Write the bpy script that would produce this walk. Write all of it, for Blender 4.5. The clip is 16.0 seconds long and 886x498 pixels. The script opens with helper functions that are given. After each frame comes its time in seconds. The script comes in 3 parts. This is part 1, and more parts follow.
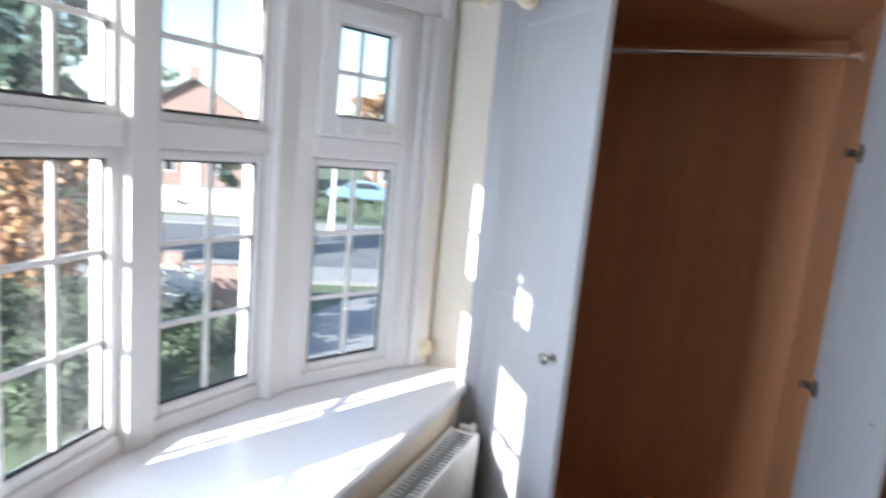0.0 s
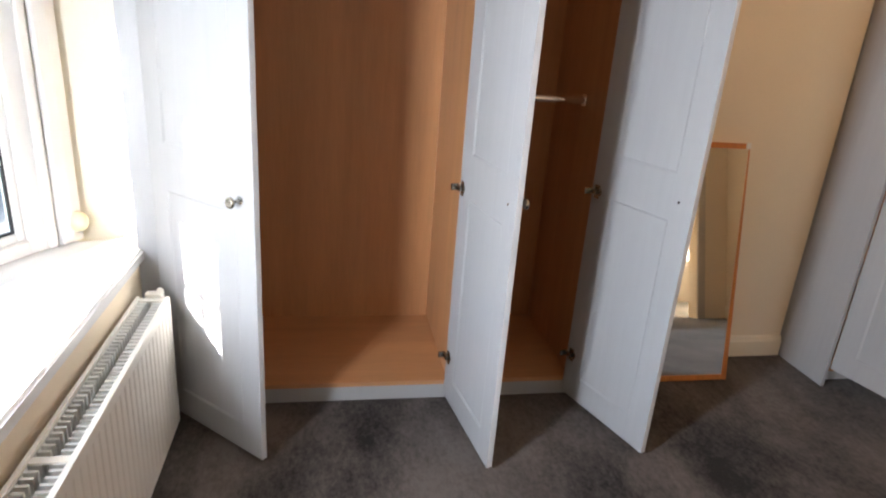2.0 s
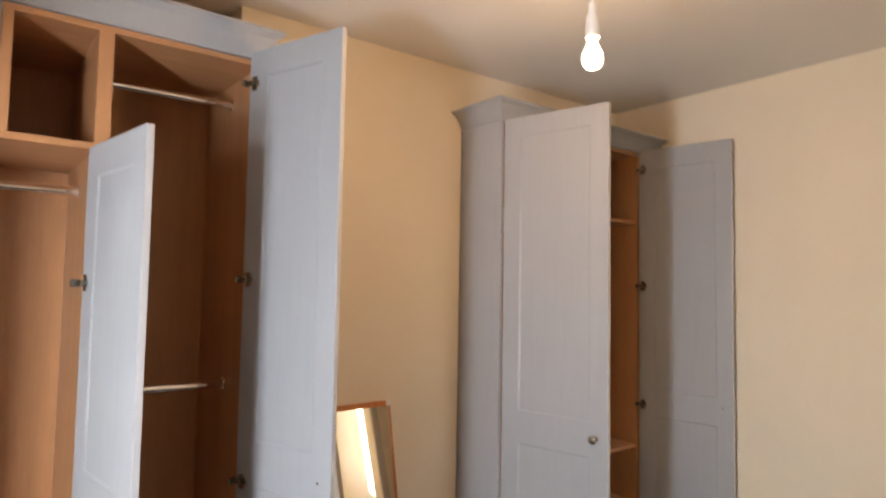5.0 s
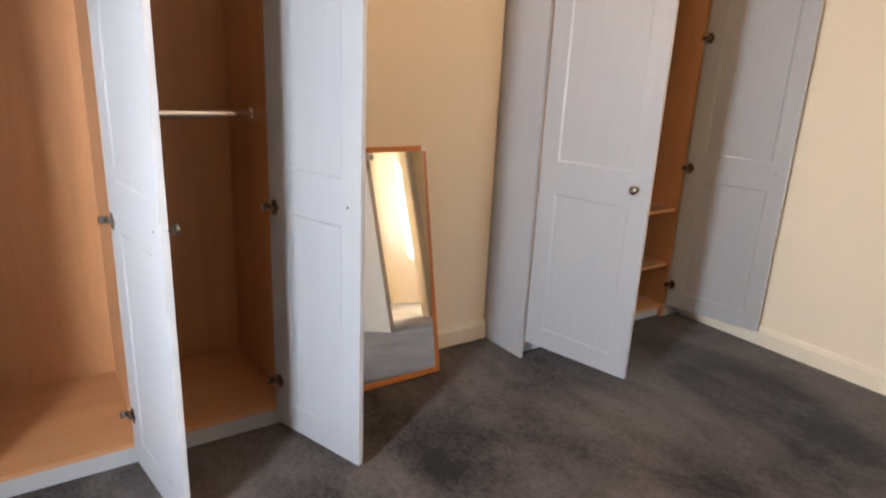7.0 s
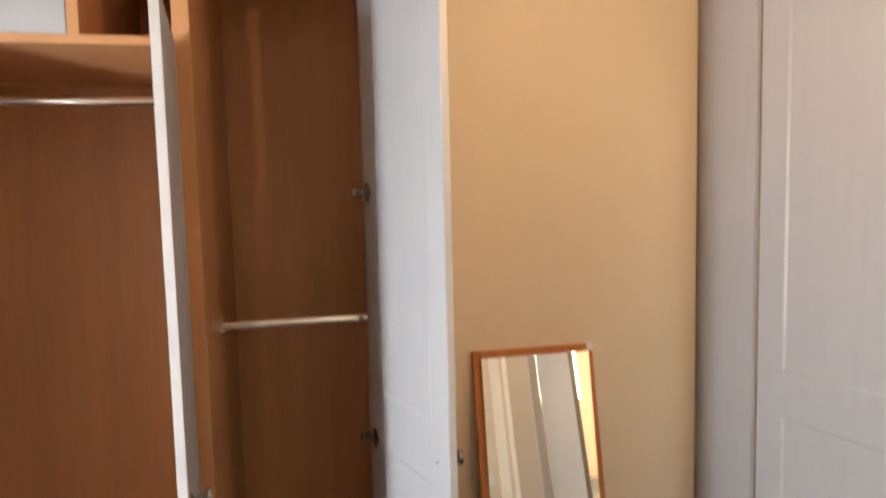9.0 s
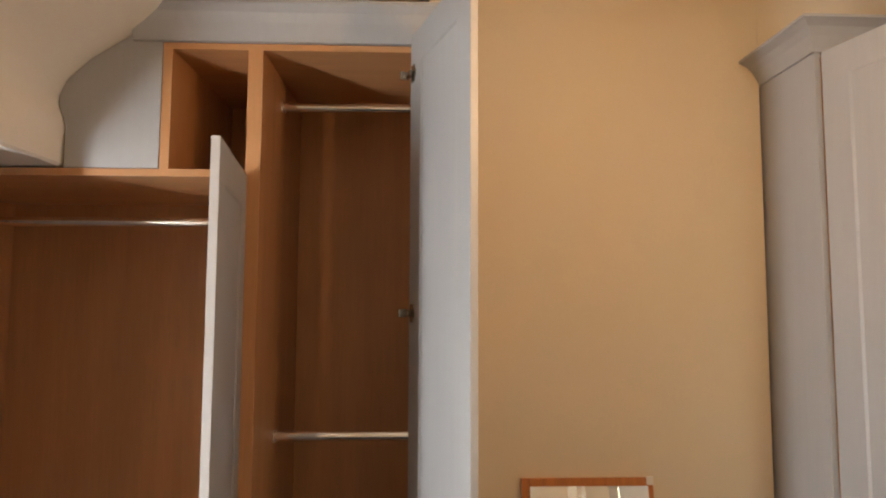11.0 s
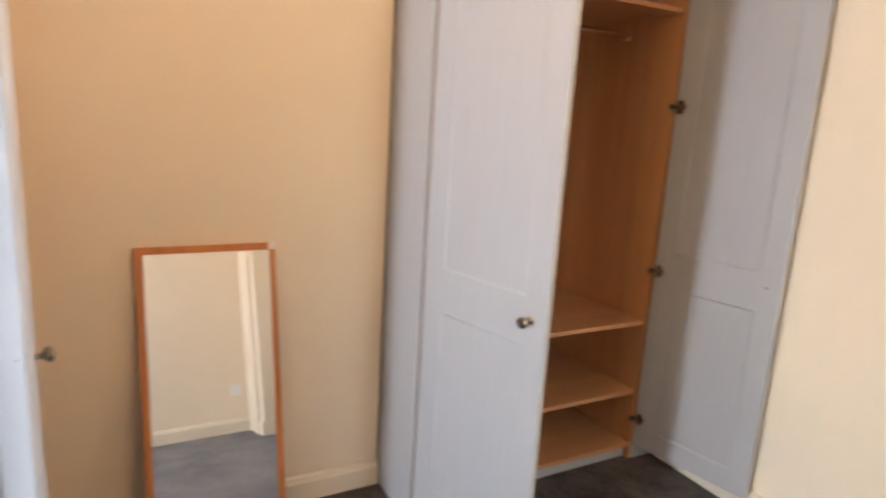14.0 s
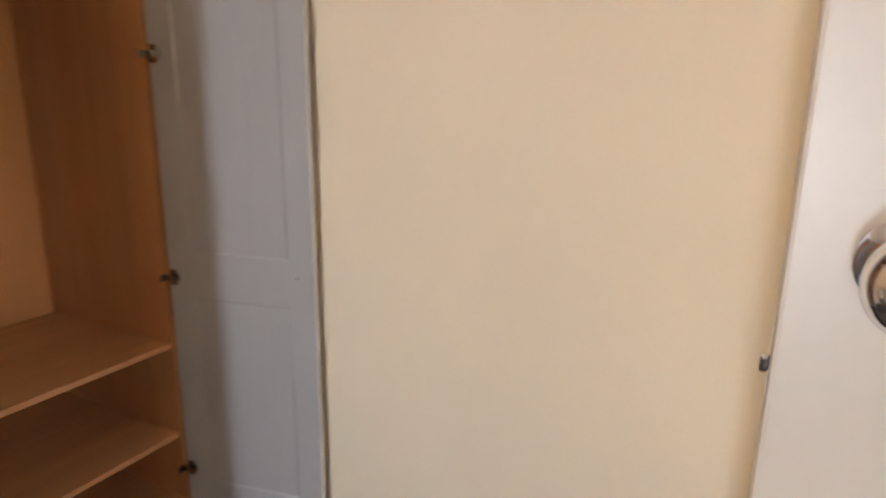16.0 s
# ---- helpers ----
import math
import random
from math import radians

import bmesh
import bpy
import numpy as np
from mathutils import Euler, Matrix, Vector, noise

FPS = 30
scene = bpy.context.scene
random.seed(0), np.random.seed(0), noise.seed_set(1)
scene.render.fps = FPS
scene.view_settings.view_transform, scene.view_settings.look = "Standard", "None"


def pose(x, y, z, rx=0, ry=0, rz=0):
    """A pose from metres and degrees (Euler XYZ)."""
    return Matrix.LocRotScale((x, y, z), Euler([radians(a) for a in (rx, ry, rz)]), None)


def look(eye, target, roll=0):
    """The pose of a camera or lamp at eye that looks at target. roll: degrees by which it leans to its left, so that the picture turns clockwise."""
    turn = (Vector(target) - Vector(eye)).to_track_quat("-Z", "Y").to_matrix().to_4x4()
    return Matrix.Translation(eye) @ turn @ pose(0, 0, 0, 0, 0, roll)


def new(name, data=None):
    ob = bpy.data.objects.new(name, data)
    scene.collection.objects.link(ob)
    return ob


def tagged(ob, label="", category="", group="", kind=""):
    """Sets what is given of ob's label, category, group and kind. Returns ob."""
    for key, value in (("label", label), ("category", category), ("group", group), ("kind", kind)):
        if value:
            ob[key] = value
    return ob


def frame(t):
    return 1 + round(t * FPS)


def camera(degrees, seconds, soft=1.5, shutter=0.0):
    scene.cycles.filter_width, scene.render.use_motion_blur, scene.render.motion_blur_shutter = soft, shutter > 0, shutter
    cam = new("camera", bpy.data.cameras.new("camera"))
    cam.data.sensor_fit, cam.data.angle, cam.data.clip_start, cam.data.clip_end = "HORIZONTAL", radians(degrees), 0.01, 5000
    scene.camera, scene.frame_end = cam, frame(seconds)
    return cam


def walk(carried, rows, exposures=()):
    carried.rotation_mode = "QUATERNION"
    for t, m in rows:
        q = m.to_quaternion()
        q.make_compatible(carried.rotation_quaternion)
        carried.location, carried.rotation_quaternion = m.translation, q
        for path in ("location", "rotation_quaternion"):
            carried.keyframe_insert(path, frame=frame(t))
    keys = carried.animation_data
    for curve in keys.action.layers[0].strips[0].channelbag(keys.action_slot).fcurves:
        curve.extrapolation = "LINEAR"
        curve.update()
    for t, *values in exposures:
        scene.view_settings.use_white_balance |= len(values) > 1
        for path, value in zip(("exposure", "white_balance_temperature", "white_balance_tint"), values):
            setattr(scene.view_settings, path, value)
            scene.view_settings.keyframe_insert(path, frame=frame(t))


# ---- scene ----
cam = camera(71.2, 16.0, soft=2.1, shutter=0.4)
PATH = [
    (0, (1.158, -2.067, 1.466), (0.402, -0.243, 1.15), 5.2),
    (0.5, (1.073, -2.037, 1.456), (0.913, -0.095, 1.006), 5.4),
    (1, (1.023, -2.076, 1.385), (1.201, -0.179, 0.777), 4.7),
    (1.5, (1.032, -2.105, 1.361), (1.368, -0.254, 0.679), 4.5),
    (2, (1.062, -2.108, 1.4), (1.429, -0.26, 0.73), 4.3),
    (2.5, (1.087, -2.112, 1.504), (1.49, -0.203, 1.062), 4.4),
    (3, (1.134, -2.156, 1.602), (1.594, -0.212, 1.494), 4.5),
    (3.5, (1.156, -2.178, 1.646), (1.838, -0.3, 1.755), 4.2),
    (4, (1.179, -2.181, 1.647), (2.119, -0.425, 1.823), 2.8),
    (4.5, (1.213, -2.199, 1.619), (2.334, -0.553, 1.802), 1.7),
    (5, (1.235, -2.197, 1.574), (2.455, -0.616, 1.687), 1.0),
    (5.2, (1.242, -2.193, 1.552), (2.489, -0.63, 1.59), 0.7),
    (7.5, (1.427, -2.032, 1.355), (2.366, -0.393, 0.698), 0.4),
    (8, (1.632, -1.903, 1.383), (2.313, -0.137, 0.737), -0.1),
    (8.5, (1.764, -1.79, 1.456), (2.314, 0.076, 0.991), -0.7),
    (9, (1.907, -1.772, 1.554), (2.286, 0.185, 1.394), -1.4),
    (9.5, (2.050, -1.835, 1.643), (2.241, 0.152, 1.764), -0.9),
    (9.65, (2.083, -1.830, 1.650), (2.243, 0.157, 1.845), -1.0),
    (11.8, (2.050, -1.818, 1.609), (2.088, 0.179, 1.643), 0.6),
    (12, (2.063, -1.815, 1.602), (2.093, 0.184, 1.532), 0.6),
    (12.3, (2.078, -1.821, 1.531), (2.106, 0.171, 1.352), 0.6),
    (12.5, (2.094, -1.804, 1.478), (2.135, 0.182, 1.244), -0.2),
    (13, (2.151, -1.844, 1.498), (2.398, 0.105, 1.122), 1.2),
    (13.5, (2.208, -1.844, 1.482), (2.808, 0.02, 1.077), 2.8),
    (14, (2.341, -1.856, 1.479), (3.279, -0.137, 1.07), 3.4),
    (14.5, (2.465, -1.875, 1.494), (3.756, -0.406, 1.078), 3.8),
    (15, (2.617, -1.822, 1.489), (4.082, -0.53, 1.059), 3.3),
    (15.5, (2.826, -1.745, 1.49), (4.4, -0.59, 1.056), 2.1),
    (16, (3.099, -1.677, 1.466), (4.822, -0.778, 0.992), 0.7),
]
EXPOSURES = [(t, stops, kelvin, 10) for t, stops, kelvin in ((0.0, 2.41, 5680), (0.5, 2.32, 5820), (1.0, 2.63, 5950), (1.5, 3.18, 6340), (2.5, 3.42, 6390), (3.0, 2.73, 6640), (3.5, 2.55, 6770), (4.0, 2.86, 6600), (5.0, 3.5, 6450), (7.5, 3.9, 6310), (8.0, 3.75, 6420), (9.0, 3.85, 6820), (9.5, 3.85, 6920), (12.0, 3.1, 7400), (12.5, 3.5, 6940), (13.0, 4.25, 6420), (13.5, 4.36, 6270), (14.0, 4.15, 6220), (14.5, 4.05, 6120), (15.0, 3.75, 6170), (15.5, 3.62, 6220), (16.0, 3.64, 6220))]
walk(cam, [(t, look(eye, target, roll)) for t, eye, target, roll in PATH], EXPOSURES)

# ---- world, sun, lamp ----
world = bpy.data.worlds.new("sky")
scene.world = world
world.use_nodes = True
wn = world.node_tree
bg = wn.nodes["Background"]
sky = wn.nodes.new("ShaderNodeTexSky")
sky.sky_type = "NISHITA"
sky.sun_disc = False
SUN_TRAVEL = Vector((0.374, 0.927, -0.388)).normalized()
sky.sun_elevation = math.asin(-SUN_TRAVEL.z)
sky.sun_rotation = math.atan2(-SUN_TRAVEL.x, -SUN_TRAVEL.y)
wn.links.new(sky.outputs[0], bg.inputs[0])
bg.inputs[1].default_value = 0.085
sun = new("sun", bpy.data.lights.new("sun", "SUN"))
sun.data.energy, sun.data.angle, sun.data.color = 5.0, radians(0.5), (1.0, 0.93, 0.82)
sun.matrix_world = look((0, 0, 0), SUN_TRAVEL)
BULB = (2.680, -1.035, 2.262)
lamp = new("bulb_light", bpy.data.lights.new("bulb_light", "POINT"))
lamp.data.energy, lamp.data.shadow_soft_size, lamp.data.color = 1.4, 0.03, (1.0, 0.57, 0.26)
lamp.location = (BULB[0], BULB[1], BULB[2] - 0.005)
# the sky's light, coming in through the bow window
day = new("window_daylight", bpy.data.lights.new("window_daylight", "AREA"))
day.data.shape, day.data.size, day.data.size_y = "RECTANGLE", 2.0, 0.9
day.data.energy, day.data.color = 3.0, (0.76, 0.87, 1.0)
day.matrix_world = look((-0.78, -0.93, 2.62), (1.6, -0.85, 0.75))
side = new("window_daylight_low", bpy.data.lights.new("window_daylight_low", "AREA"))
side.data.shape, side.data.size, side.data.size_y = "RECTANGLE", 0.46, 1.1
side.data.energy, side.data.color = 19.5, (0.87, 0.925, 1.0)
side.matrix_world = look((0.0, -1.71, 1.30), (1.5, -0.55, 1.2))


# ---- materials ----
def mat(name, color, rough=0.6, metal=0.0, var=0.06, scale=6.0, bump=0.15, fine=180.0, stretch=(1, 1, 1), coat=0.0, dark=None, spec=0.5, span=(0.3, 0.7), grain=0.35):
    m = bpy.data.materials.new(name)
    m.use_nodes = True
    nt = m.node_tree
    b = nt.nodes["Principled BSDF"]
    b.inputs["Roughness"].default_value, b.inputs["Metallic"].default_value = rough, metal
    b.inputs["Coat Weight"].default_value = coat
    b.inputs["Specular IOR Level"].default_value = spec
    tc = nt.nodes.new("ShaderNodeTexCoord")
    mp = nt.nodes.new("ShaderNodeMapping")
    mp.inputs["Scale"].default_value = stretch
    nt.links.new(tc.outputs["Object"], mp.inputs["Vector"])
    big, small = nt.nodes.new("ShaderNodeTexNoise"), nt.nodes.new("ShaderNodeTexNoise")
    big.inputs["Scale"].default_value, big.inputs["Detail"].default_value = scale, 5
    small.inputs["Scale"].default_value, small.inputs["Detail"].default_value = fine, 3
    for n in (big, small):
        nt.links.new(mp.outputs[0], n.inputs["Vector"])
    mixn = nt.nodes.new("ShaderNodeMix")
    mixn.data_type = "FLOAT"
    mixn.inputs[0].default_value = grain
    nt.links.new(big.outputs[0], mixn.inputs[2])
    nt.links.new(small.outputs[0], mixn.inputs[3])
    ramp = nt.nodes.new("ShaderNodeValToRGB")
    lo = dark or tuple(c * (1 - 2.2 * var) for c in color)
    hi = tuple(min(1, c * (1 + 1.2 * var)) for c in color)
    ramp.color_ramp.elements[0].position, ramp.color_ramp.elements[1].position = span
    ramp.color_ramp.elements[0].color, ramp.color_ramp.elements[1].color = (*lo, 1), (*hi, 1)
    nt.links.new(mixn.outputs[0], ramp.inputs[0])
    nt.links.new(ramp.outputs[0], b.inputs["Base Color"])
    if bump:
        bp = nt.nodes.new("ShaderNodeBump")
        bp.inputs["Strength"].default_value, bp.inputs["Distance"].default_value = bump, 0.003
        nt.links.new(mixn.outputs[0], bp.inputs["Height"])
        nt.links.new(bp.outputs[0], b.inputs["Normal"])
    return m


def plain_glass(name):
    m = bpy.data.materials.new(name)
    m.use_nodes = True
    nt = m.node_tree
    nt.nodes.clear()
    out = nt.nodes.new("ShaderNodeOutputMaterial")
    tr, gl, mx, fr = (nt.nodes.new(k) for k in ("ShaderNodeBsdfTransparent", "ShaderNodeBsdfGlossy", "ShaderNodeMixShader", "ShaderNodeFresnel"))
    tr.inputs[0].default_value = (0.94, 0.96, 0.96, 1)
    gl.inputs["Roughness"].default_value = 0.02
    fr.inputs[0].default_value = 1.22
    nt.links.new(fr.outputs[0], mx.inputs[0])
    nt.links.new(tr.outputs[0], mx.inputs[1])
    nt.links.new(gl.outputs[0], mx.inputs[2])
    dirt, haze, tc = nt.nodes.new("ShaderNodeMixShader"), nt.nodes.new("ShaderNodeBsdfTranslucent"), nt.nodes.new("ShaderNodeTexCoord")
    spots, ramp = nt.nodes.new("ShaderNodeTexNoise"), nt.nodes.new("ShaderNodeValToRGB")
    spots.inputs["Scale"].default_value, spots.inputs["Detail"].default_value, spots.inputs["Roughness"].default_value = 130, 6, 0.75
    ramp.color_ramp.elements[0].position, ramp.color_ramp.elements[1].position = 0.52, 0.74
    ramp.color_ramp.elements[0].color, ramp.color_ramp.elements[1].color = (0.006, 0.006, 0.006, 1), (0.13, 0.13, 0.13, 1)
    nt.links.new(tc.outputs["Object"], spots.inputs["Vector"])
    nt.links.new(spots.outputs[0], ramp.inputs[0])
    nt.links.new(ramp.outputs[0], dirt.inputs[0])
    nt.links.new(mx.outputs[0], dirt.inputs[1])
    nt.links.new(haze.outputs[0], dirt.inputs[2])
    nt.links.new(dirt.outputs[0], out.inputs[0])
    return m


def glow(name, color, strength):
    m = bpy.data.materials.new(name)
    m.use_nodes = True
    b = m.node_tree.nodes["Principled BSDF"]
    b.inputs["Base Color"].default_value = (*color, 1)
    b.inputs["Emission Color"].default_value = (*color, 1)
    b.inputs["Emission Strength"].default_value = strength
    return m


CREAM = mat("cream_wall_paint", (0.80, 0.695, 0.545), 0.75, var=0.02, scale=2.2, bump=0.12, fine=140)
WHITE_CEIL = mat("ceiling_paint", (0.80, 0.76, 0.70), 0.85, var=0.02, scale=1.7, bump=0.1, fine=90)
GREY = mat("grey_woodgrain_foil", (0.37, 0.373, 0.387), 0.42, var=0.018, scale=7, bump=0.12, fine=60, stretch=(7, 7, 0.45))
EDGE = mat("pale_door_edging", (0.54, 0.545, 0.56), 0.45, var=0.02, scale=8, bump=0.05)
WOOD = mat("oak_laminate", (0.50, 0.250, 0.114), 0.38, var=0.08, scale=3.2, bump=0.05, fine=26, stretch=(4.5, 4.5, 0.3))
WOOD_FLAT = mat("oak_laminate_shelf", (0.50, 0.250, 0.114), 0.35, var=0.08, scale=3.2, bump=0.05, fine=26, stretch=(0.3, 4.5, 4.5))
CARPET = mat("dark_carpet", (0.120, 0.102, 0.094), 0.95, scale=1.9, bump=1.0, fine=60, dark=(0.017, 0.0145, 0.0145), stretch=(1.0, 0.55, 1.0), spec=0.1, span=(0.41, 0.61), grain=0.34)
cb = CARPET.node_tree.nodes["Principled BSDF"]
cb.inputs["Sheen Weight"].default_value, cb.inputs["Sheen Roughness"].default_value = 0.3, 0.35
for node in CARPET.node_tree.nodes:
    if node.bl_idname == "ShaderNodeTexNoise":
        broad = node.inputs["Scale"].default_value < 10
        node.inputs["Detail"].default_value, node.inputs["Roughness"].default_value = (8, 0.66) if broad else (8, 0.78)
        node.inputs["Distortion"].default_value = 0.25 if broad else 0.0
# cream wall paint made paler: the window's brightness on the recess walls, in the colour
CREAM_LIT = mat("lit_cream_reveal_paint", (0.84, 0.79, 0.67), 0.7, var=0.02, scale=2.2, bump=0.12, fine=140)
UPVC = mat("white_frame_paint", (0.82, 0.81, 0.80), 0.35, var=0.015, scale=4, bump=0.03)
SILL = mat("white_sill_gloss", (0.80, 0.79, 0.80), 0.22, var=0.015, scale=3, bump=0.03, fine=40)
TRIM = mat("cream_gloss_trim", (0.78, 0.70, 0.56), 0.4, var=0.02, scale=4, bump=0.04)
RAD = mat("white_radiator_enamel", (0.80, 0.78, 0.74), 0.35, var=0.02, scale=5, bump=0.02)
FIN = mat("radiator_fin_grey", (0.72, 0.74, 0.74), 0.45, var=0.05, scale=12, bump=0.03)
CHROME = mat("chrome", (0.86, 0.86, 0.86), 0.07, 1.0, var=0.03, scale=20, bump=0.0)
NICKEL = mat("worn_nickel", (0.42, 0.39, 0.34), 0.2, 1.0, var=0.1, scale=30, bump=0.03)
STEEL = mat("hinge_steel", (0.34, 0.315, 0.275), 0.22, 1.0, var=0.1, scale=40, bump=0.03)
ORANGE = mat("orange_pine_frame", (0.55, 0.20, 0.05), 0.35, var=0.14, scale=6, bump=0.05, fine=40, stretch=(5, 5, 0.5))
CREAM_PLASTIC = mat("cream_pole_paint", (0.80, 0.72, 0.50), 0.4, var=0.02, scale=6, bump=0.02)
WHITE_PLASTIC = mat("white_plastic", (0.82, 0.80, 0.76), 0.35, var=0.01, scale=6, bump=0.0)
DARK = mat("dark_seal", (0.03, 0.03, 0.035), 0.6, var=0.1, scale=20, bump=0.0)
# white gloss darkened to beige, shade on the bedroom door put into the colour
DOOR_SHADED = mat("shaded_white_door_gloss", (0.56, 0.505, 0.44), 0.35, var=0.015, scale=3, bump=0.04, fine=60)
GLASS = plain_glass("window_glass")
MIRROR = mat("mirror_silver", (0.93, 0.93, 0.92), 0.01, 1.0, var=0.0, bump=0.0)
BULB_GLOW = glow("lit_bulb", (1.0, 0.80, 0.52), 1.9)
BRICK = mat("red_brick", (0.31, 0.20, 0.165), 0.85, var=0.15, scale=5, bump=0.4, fine=30)
RENDER_W = mat("pale_render", (0.70, 0.67, 0.62), 0.85, var=0.05, scale=2, bump=0.2)
ROOF = mat("brown_roof_tile", (0.16, 0.135, 0.125), 0.85, var=0.2, scale=4, bump=0.5, fine=20)
ASPHALT = mat("asphalt", (0.10, 0.10, 0.105), 0.9, var=0.15, scale=2, bump=0.4)
PAVING = mat("pale_paving", (0.20, 0.195, 0.19), 0.9, var=0.1, scale=2, bump=0.3, fine=20)
GRASS = mat("lawn", (0.075, 0.095, 0.045), 0.95, var=0.25, scale=2, bump=0.8, fine=40)
LEAF = mat("green_leaves", (0.055, 0.078, 0.035), 0.7, var=0.3, scale=3, bump=0.3)
LEAF_BLUE = mat("conifer_needles", (0.05, 0.085, 0.06), 0.7, var=0.3, scale=3, bump=0.3)
LEAF_RUST = mat("autumn_leaves", (0.24, 0.12, 0.05), 0.7, var=0.3, scale=3, bump=0.3)
BARK = mat("bark", (0.12, 0.09, 0.06), 0.9, var=0.2, scale=8, bump=0.6)
CAR_BLUE = mat("blue_car_paint", (0.16, 0.27, 0.42), 0.25, 0.2, var=0.03, scale=3, bump=0.0, coat=0.5)
POST_WHITE = mat("white_post_paint", (0.75, 0.75, 0.75), 0.25, 0.0, var=0.02, scale=3, bump=0.0, coat=0.5)
RUBBER = mat("tyre_rubber", (0.02, 0.02, 0.02), 0.8, var=0.1, scale=10, bump=0.2)
CARGLASS = mat("car_window", (0.03, 0.035, 0.04), 0.08, var=0.05, scale=3, bump=0.0)


# ---- mesh helpers ----
def box(bm, lo, hi, bevel=0.0):
    c = [(a + b) / 2 for a, b in zip(lo, hi)]
    d = [abs(b - a) for a, b in zip(lo, hi)]
    made = bmesh.ops.create_cube(bm, size=1.0, matrix=Matrix.Translation(c) @ Matrix.Diagonal((*d, 1)))
    if bevel:
        edges = list({e for v in made["verts"] for e in v.link_edges})
        bmesh.ops.bevel(bm, geom=edges, offset=bevel, segments=2, affect="EDGES", profile=0.6)
    return bm


def boxes(items, bevel=0.0):
    bm = bmesh.new()
    for lo, hi in items:
        box(bm, lo, hi, bevel)
    return bm


def prism(points, axis, lo, hi):
    """A flat outline, pushed out along an axis."""
    bm = bmesh.new()
    def put(p, h):
        return {"x": (h, p[0], p[1]), "y": (p[0], h, p[1]), "z": (p[0], p[1], h)}[axis]
    a = [bm.verts.new(put(p, lo)) for p in points]
    b = [bm.verts.new(put(p, hi)) for p in points]
    n = len(points)
    bm.faces.new(a)
    bm.faces.new(list(reversed(b)))
    for i in range(n):
        bm.faces.new((a[i], b[i], b[(i + 1) % n], a[(i + 1) % n]))
    bmesh.ops.recalc_face_normals(bm, faces=bm.faces[:])
    return bm


def lathe(profile, m=Matrix(), steps=24, bm=None):
    """A turned shape: rows of radius and height, about the local z axis."""
    bm = bm or bmesh.new()
    rings = []
    for r, h in profile:
        rings.append([bm.verts.new(m @ Vector((r * math.cos(2 * math.pi * k / steps), r * math.sin(2 * math.pi * k / steps), h))) for k in range(steps)])
    for a, b in zip(rings, rings[1:]):
        for k in range(steps):
            bm.faces.new((a[k], a[(k + 1) % steps], b[(k + 1) % steps], b[k]))
    for ring in (rings[0], rings[-1]):
        bm.faces.new(ring)
    bmesh.ops.recalc_face_normals(bm, faces=bm.faces[:])
    return bm


def rod(a, b, r, steps=16, bm=None):
    a, b = Vector(a), Vector(b)
    m = Matrix.Translation(a) @ (b - a).to_track_quat("Z", "Y").to_matrix().to_4x4()
    return lathe([(r, 0), (r, (b - a).length)], m, steps, bm)


def mesh(name, bm, material, smooth=False):
    me = bpy.data.meshes.new(name)
    bm.to_mesh(me)
    bm.free()
    me.materials.append(material)
    if smooth:
        me.polygons.foreach_set("use_smooth", [True] * len(me.polygons))
        me.set_sharp_from_angle(angle=radians(40))
    return new(name, me)


def part(name, bm, material, parent, label="", smooth=False, m=None):
    ob = mesh(name, bm, material, smooth)
    ob.parent = parent
    if m is not None:
        ob.matrix_basis = m
    return tagged(ob, label)


def thing(name, m, label, category, group="", kind=""):
    ob = new(name)
    ob.empty_display_size = 0.1
    ob.matrix_basis = m
    return tagged(ob, label, category, group, kind)


def setting(name, bm, material, label, category, smooth=False):
    return tagged(mesh(name, bm, material, smooth), label, category, kind="structure")


# ---- the room ----
CEIL, SOFFIT, RIGHT, BREAST = 2.70, 2.005, 4.545, 0.275
setting("floor", boxes([((0.06, -3.4, -0.2), (5.2, 0.8, 0.0))]), CARPET, "dark grey-brown mottled cut-pile bedroom carpet", "carpet")
setting("ceiling", boxes([((1.0, -5.2, CEIL), (6.3, 0.9, CEIL + 0.15))]), WHITE_CEIL, "plain off-white plaster ceiling", "ceiling")

# low soffit over the bow window, with a moulded edge and a cove up to the ceiling
cove = [(-0.24, SOFFIT), (0.992, SOFFIT), (1.0, SOFFIT + 0.008), (1.008, 2.125), (1.000, 2.150), (0.986, 2.185), (0.986, 2.215)]
cove += [(1.008, 2.263), (1.077, 2.331), (1.171, 2.392), (1.317, 2.490), (1.45, 2.572), (1.58, 2.636), (1.70, 2.676), (1.80, 2.694), (1.88, CEIL), (1.88, CEIL + 0.14), (-0.24, CEIL + 0.14)]
setting("ceiling_cove", prism(cove, "y", -2.95, 0.8), WHITE_CEIL, "lowered off-white soffit with coved plaster edge over the window", "ceiling", True)

setting("wall_north", boxes([((0.06, 0.66, 0), (2.075, 0.8, CEIL))]), CREAM, "cream painted alcove wall behind the fitted wardrobe", "wall")
setting("chimney_breast", boxes([((2.082, BREAST, 0), (3.252, 0.8, CEIL))], 0.004), CREAM, "warm cream painted chimney breast wall", "wall")
setting("wall_alcove", boxes([((3.252, 0.681, 0), (4.7, 0.82, CEIL))]), CREAM, "cream painted alcove wall behind the corner wardrobe", "wall")
setting("wall_over_wardrobe", boxes([((3.2525, BREAST + 0.0015, 2.382), (RIGHT, 0.68, CEIL))]), CREAM, "cream painted wall above the corner wardrobe, flush with the chimney breast", "wall")
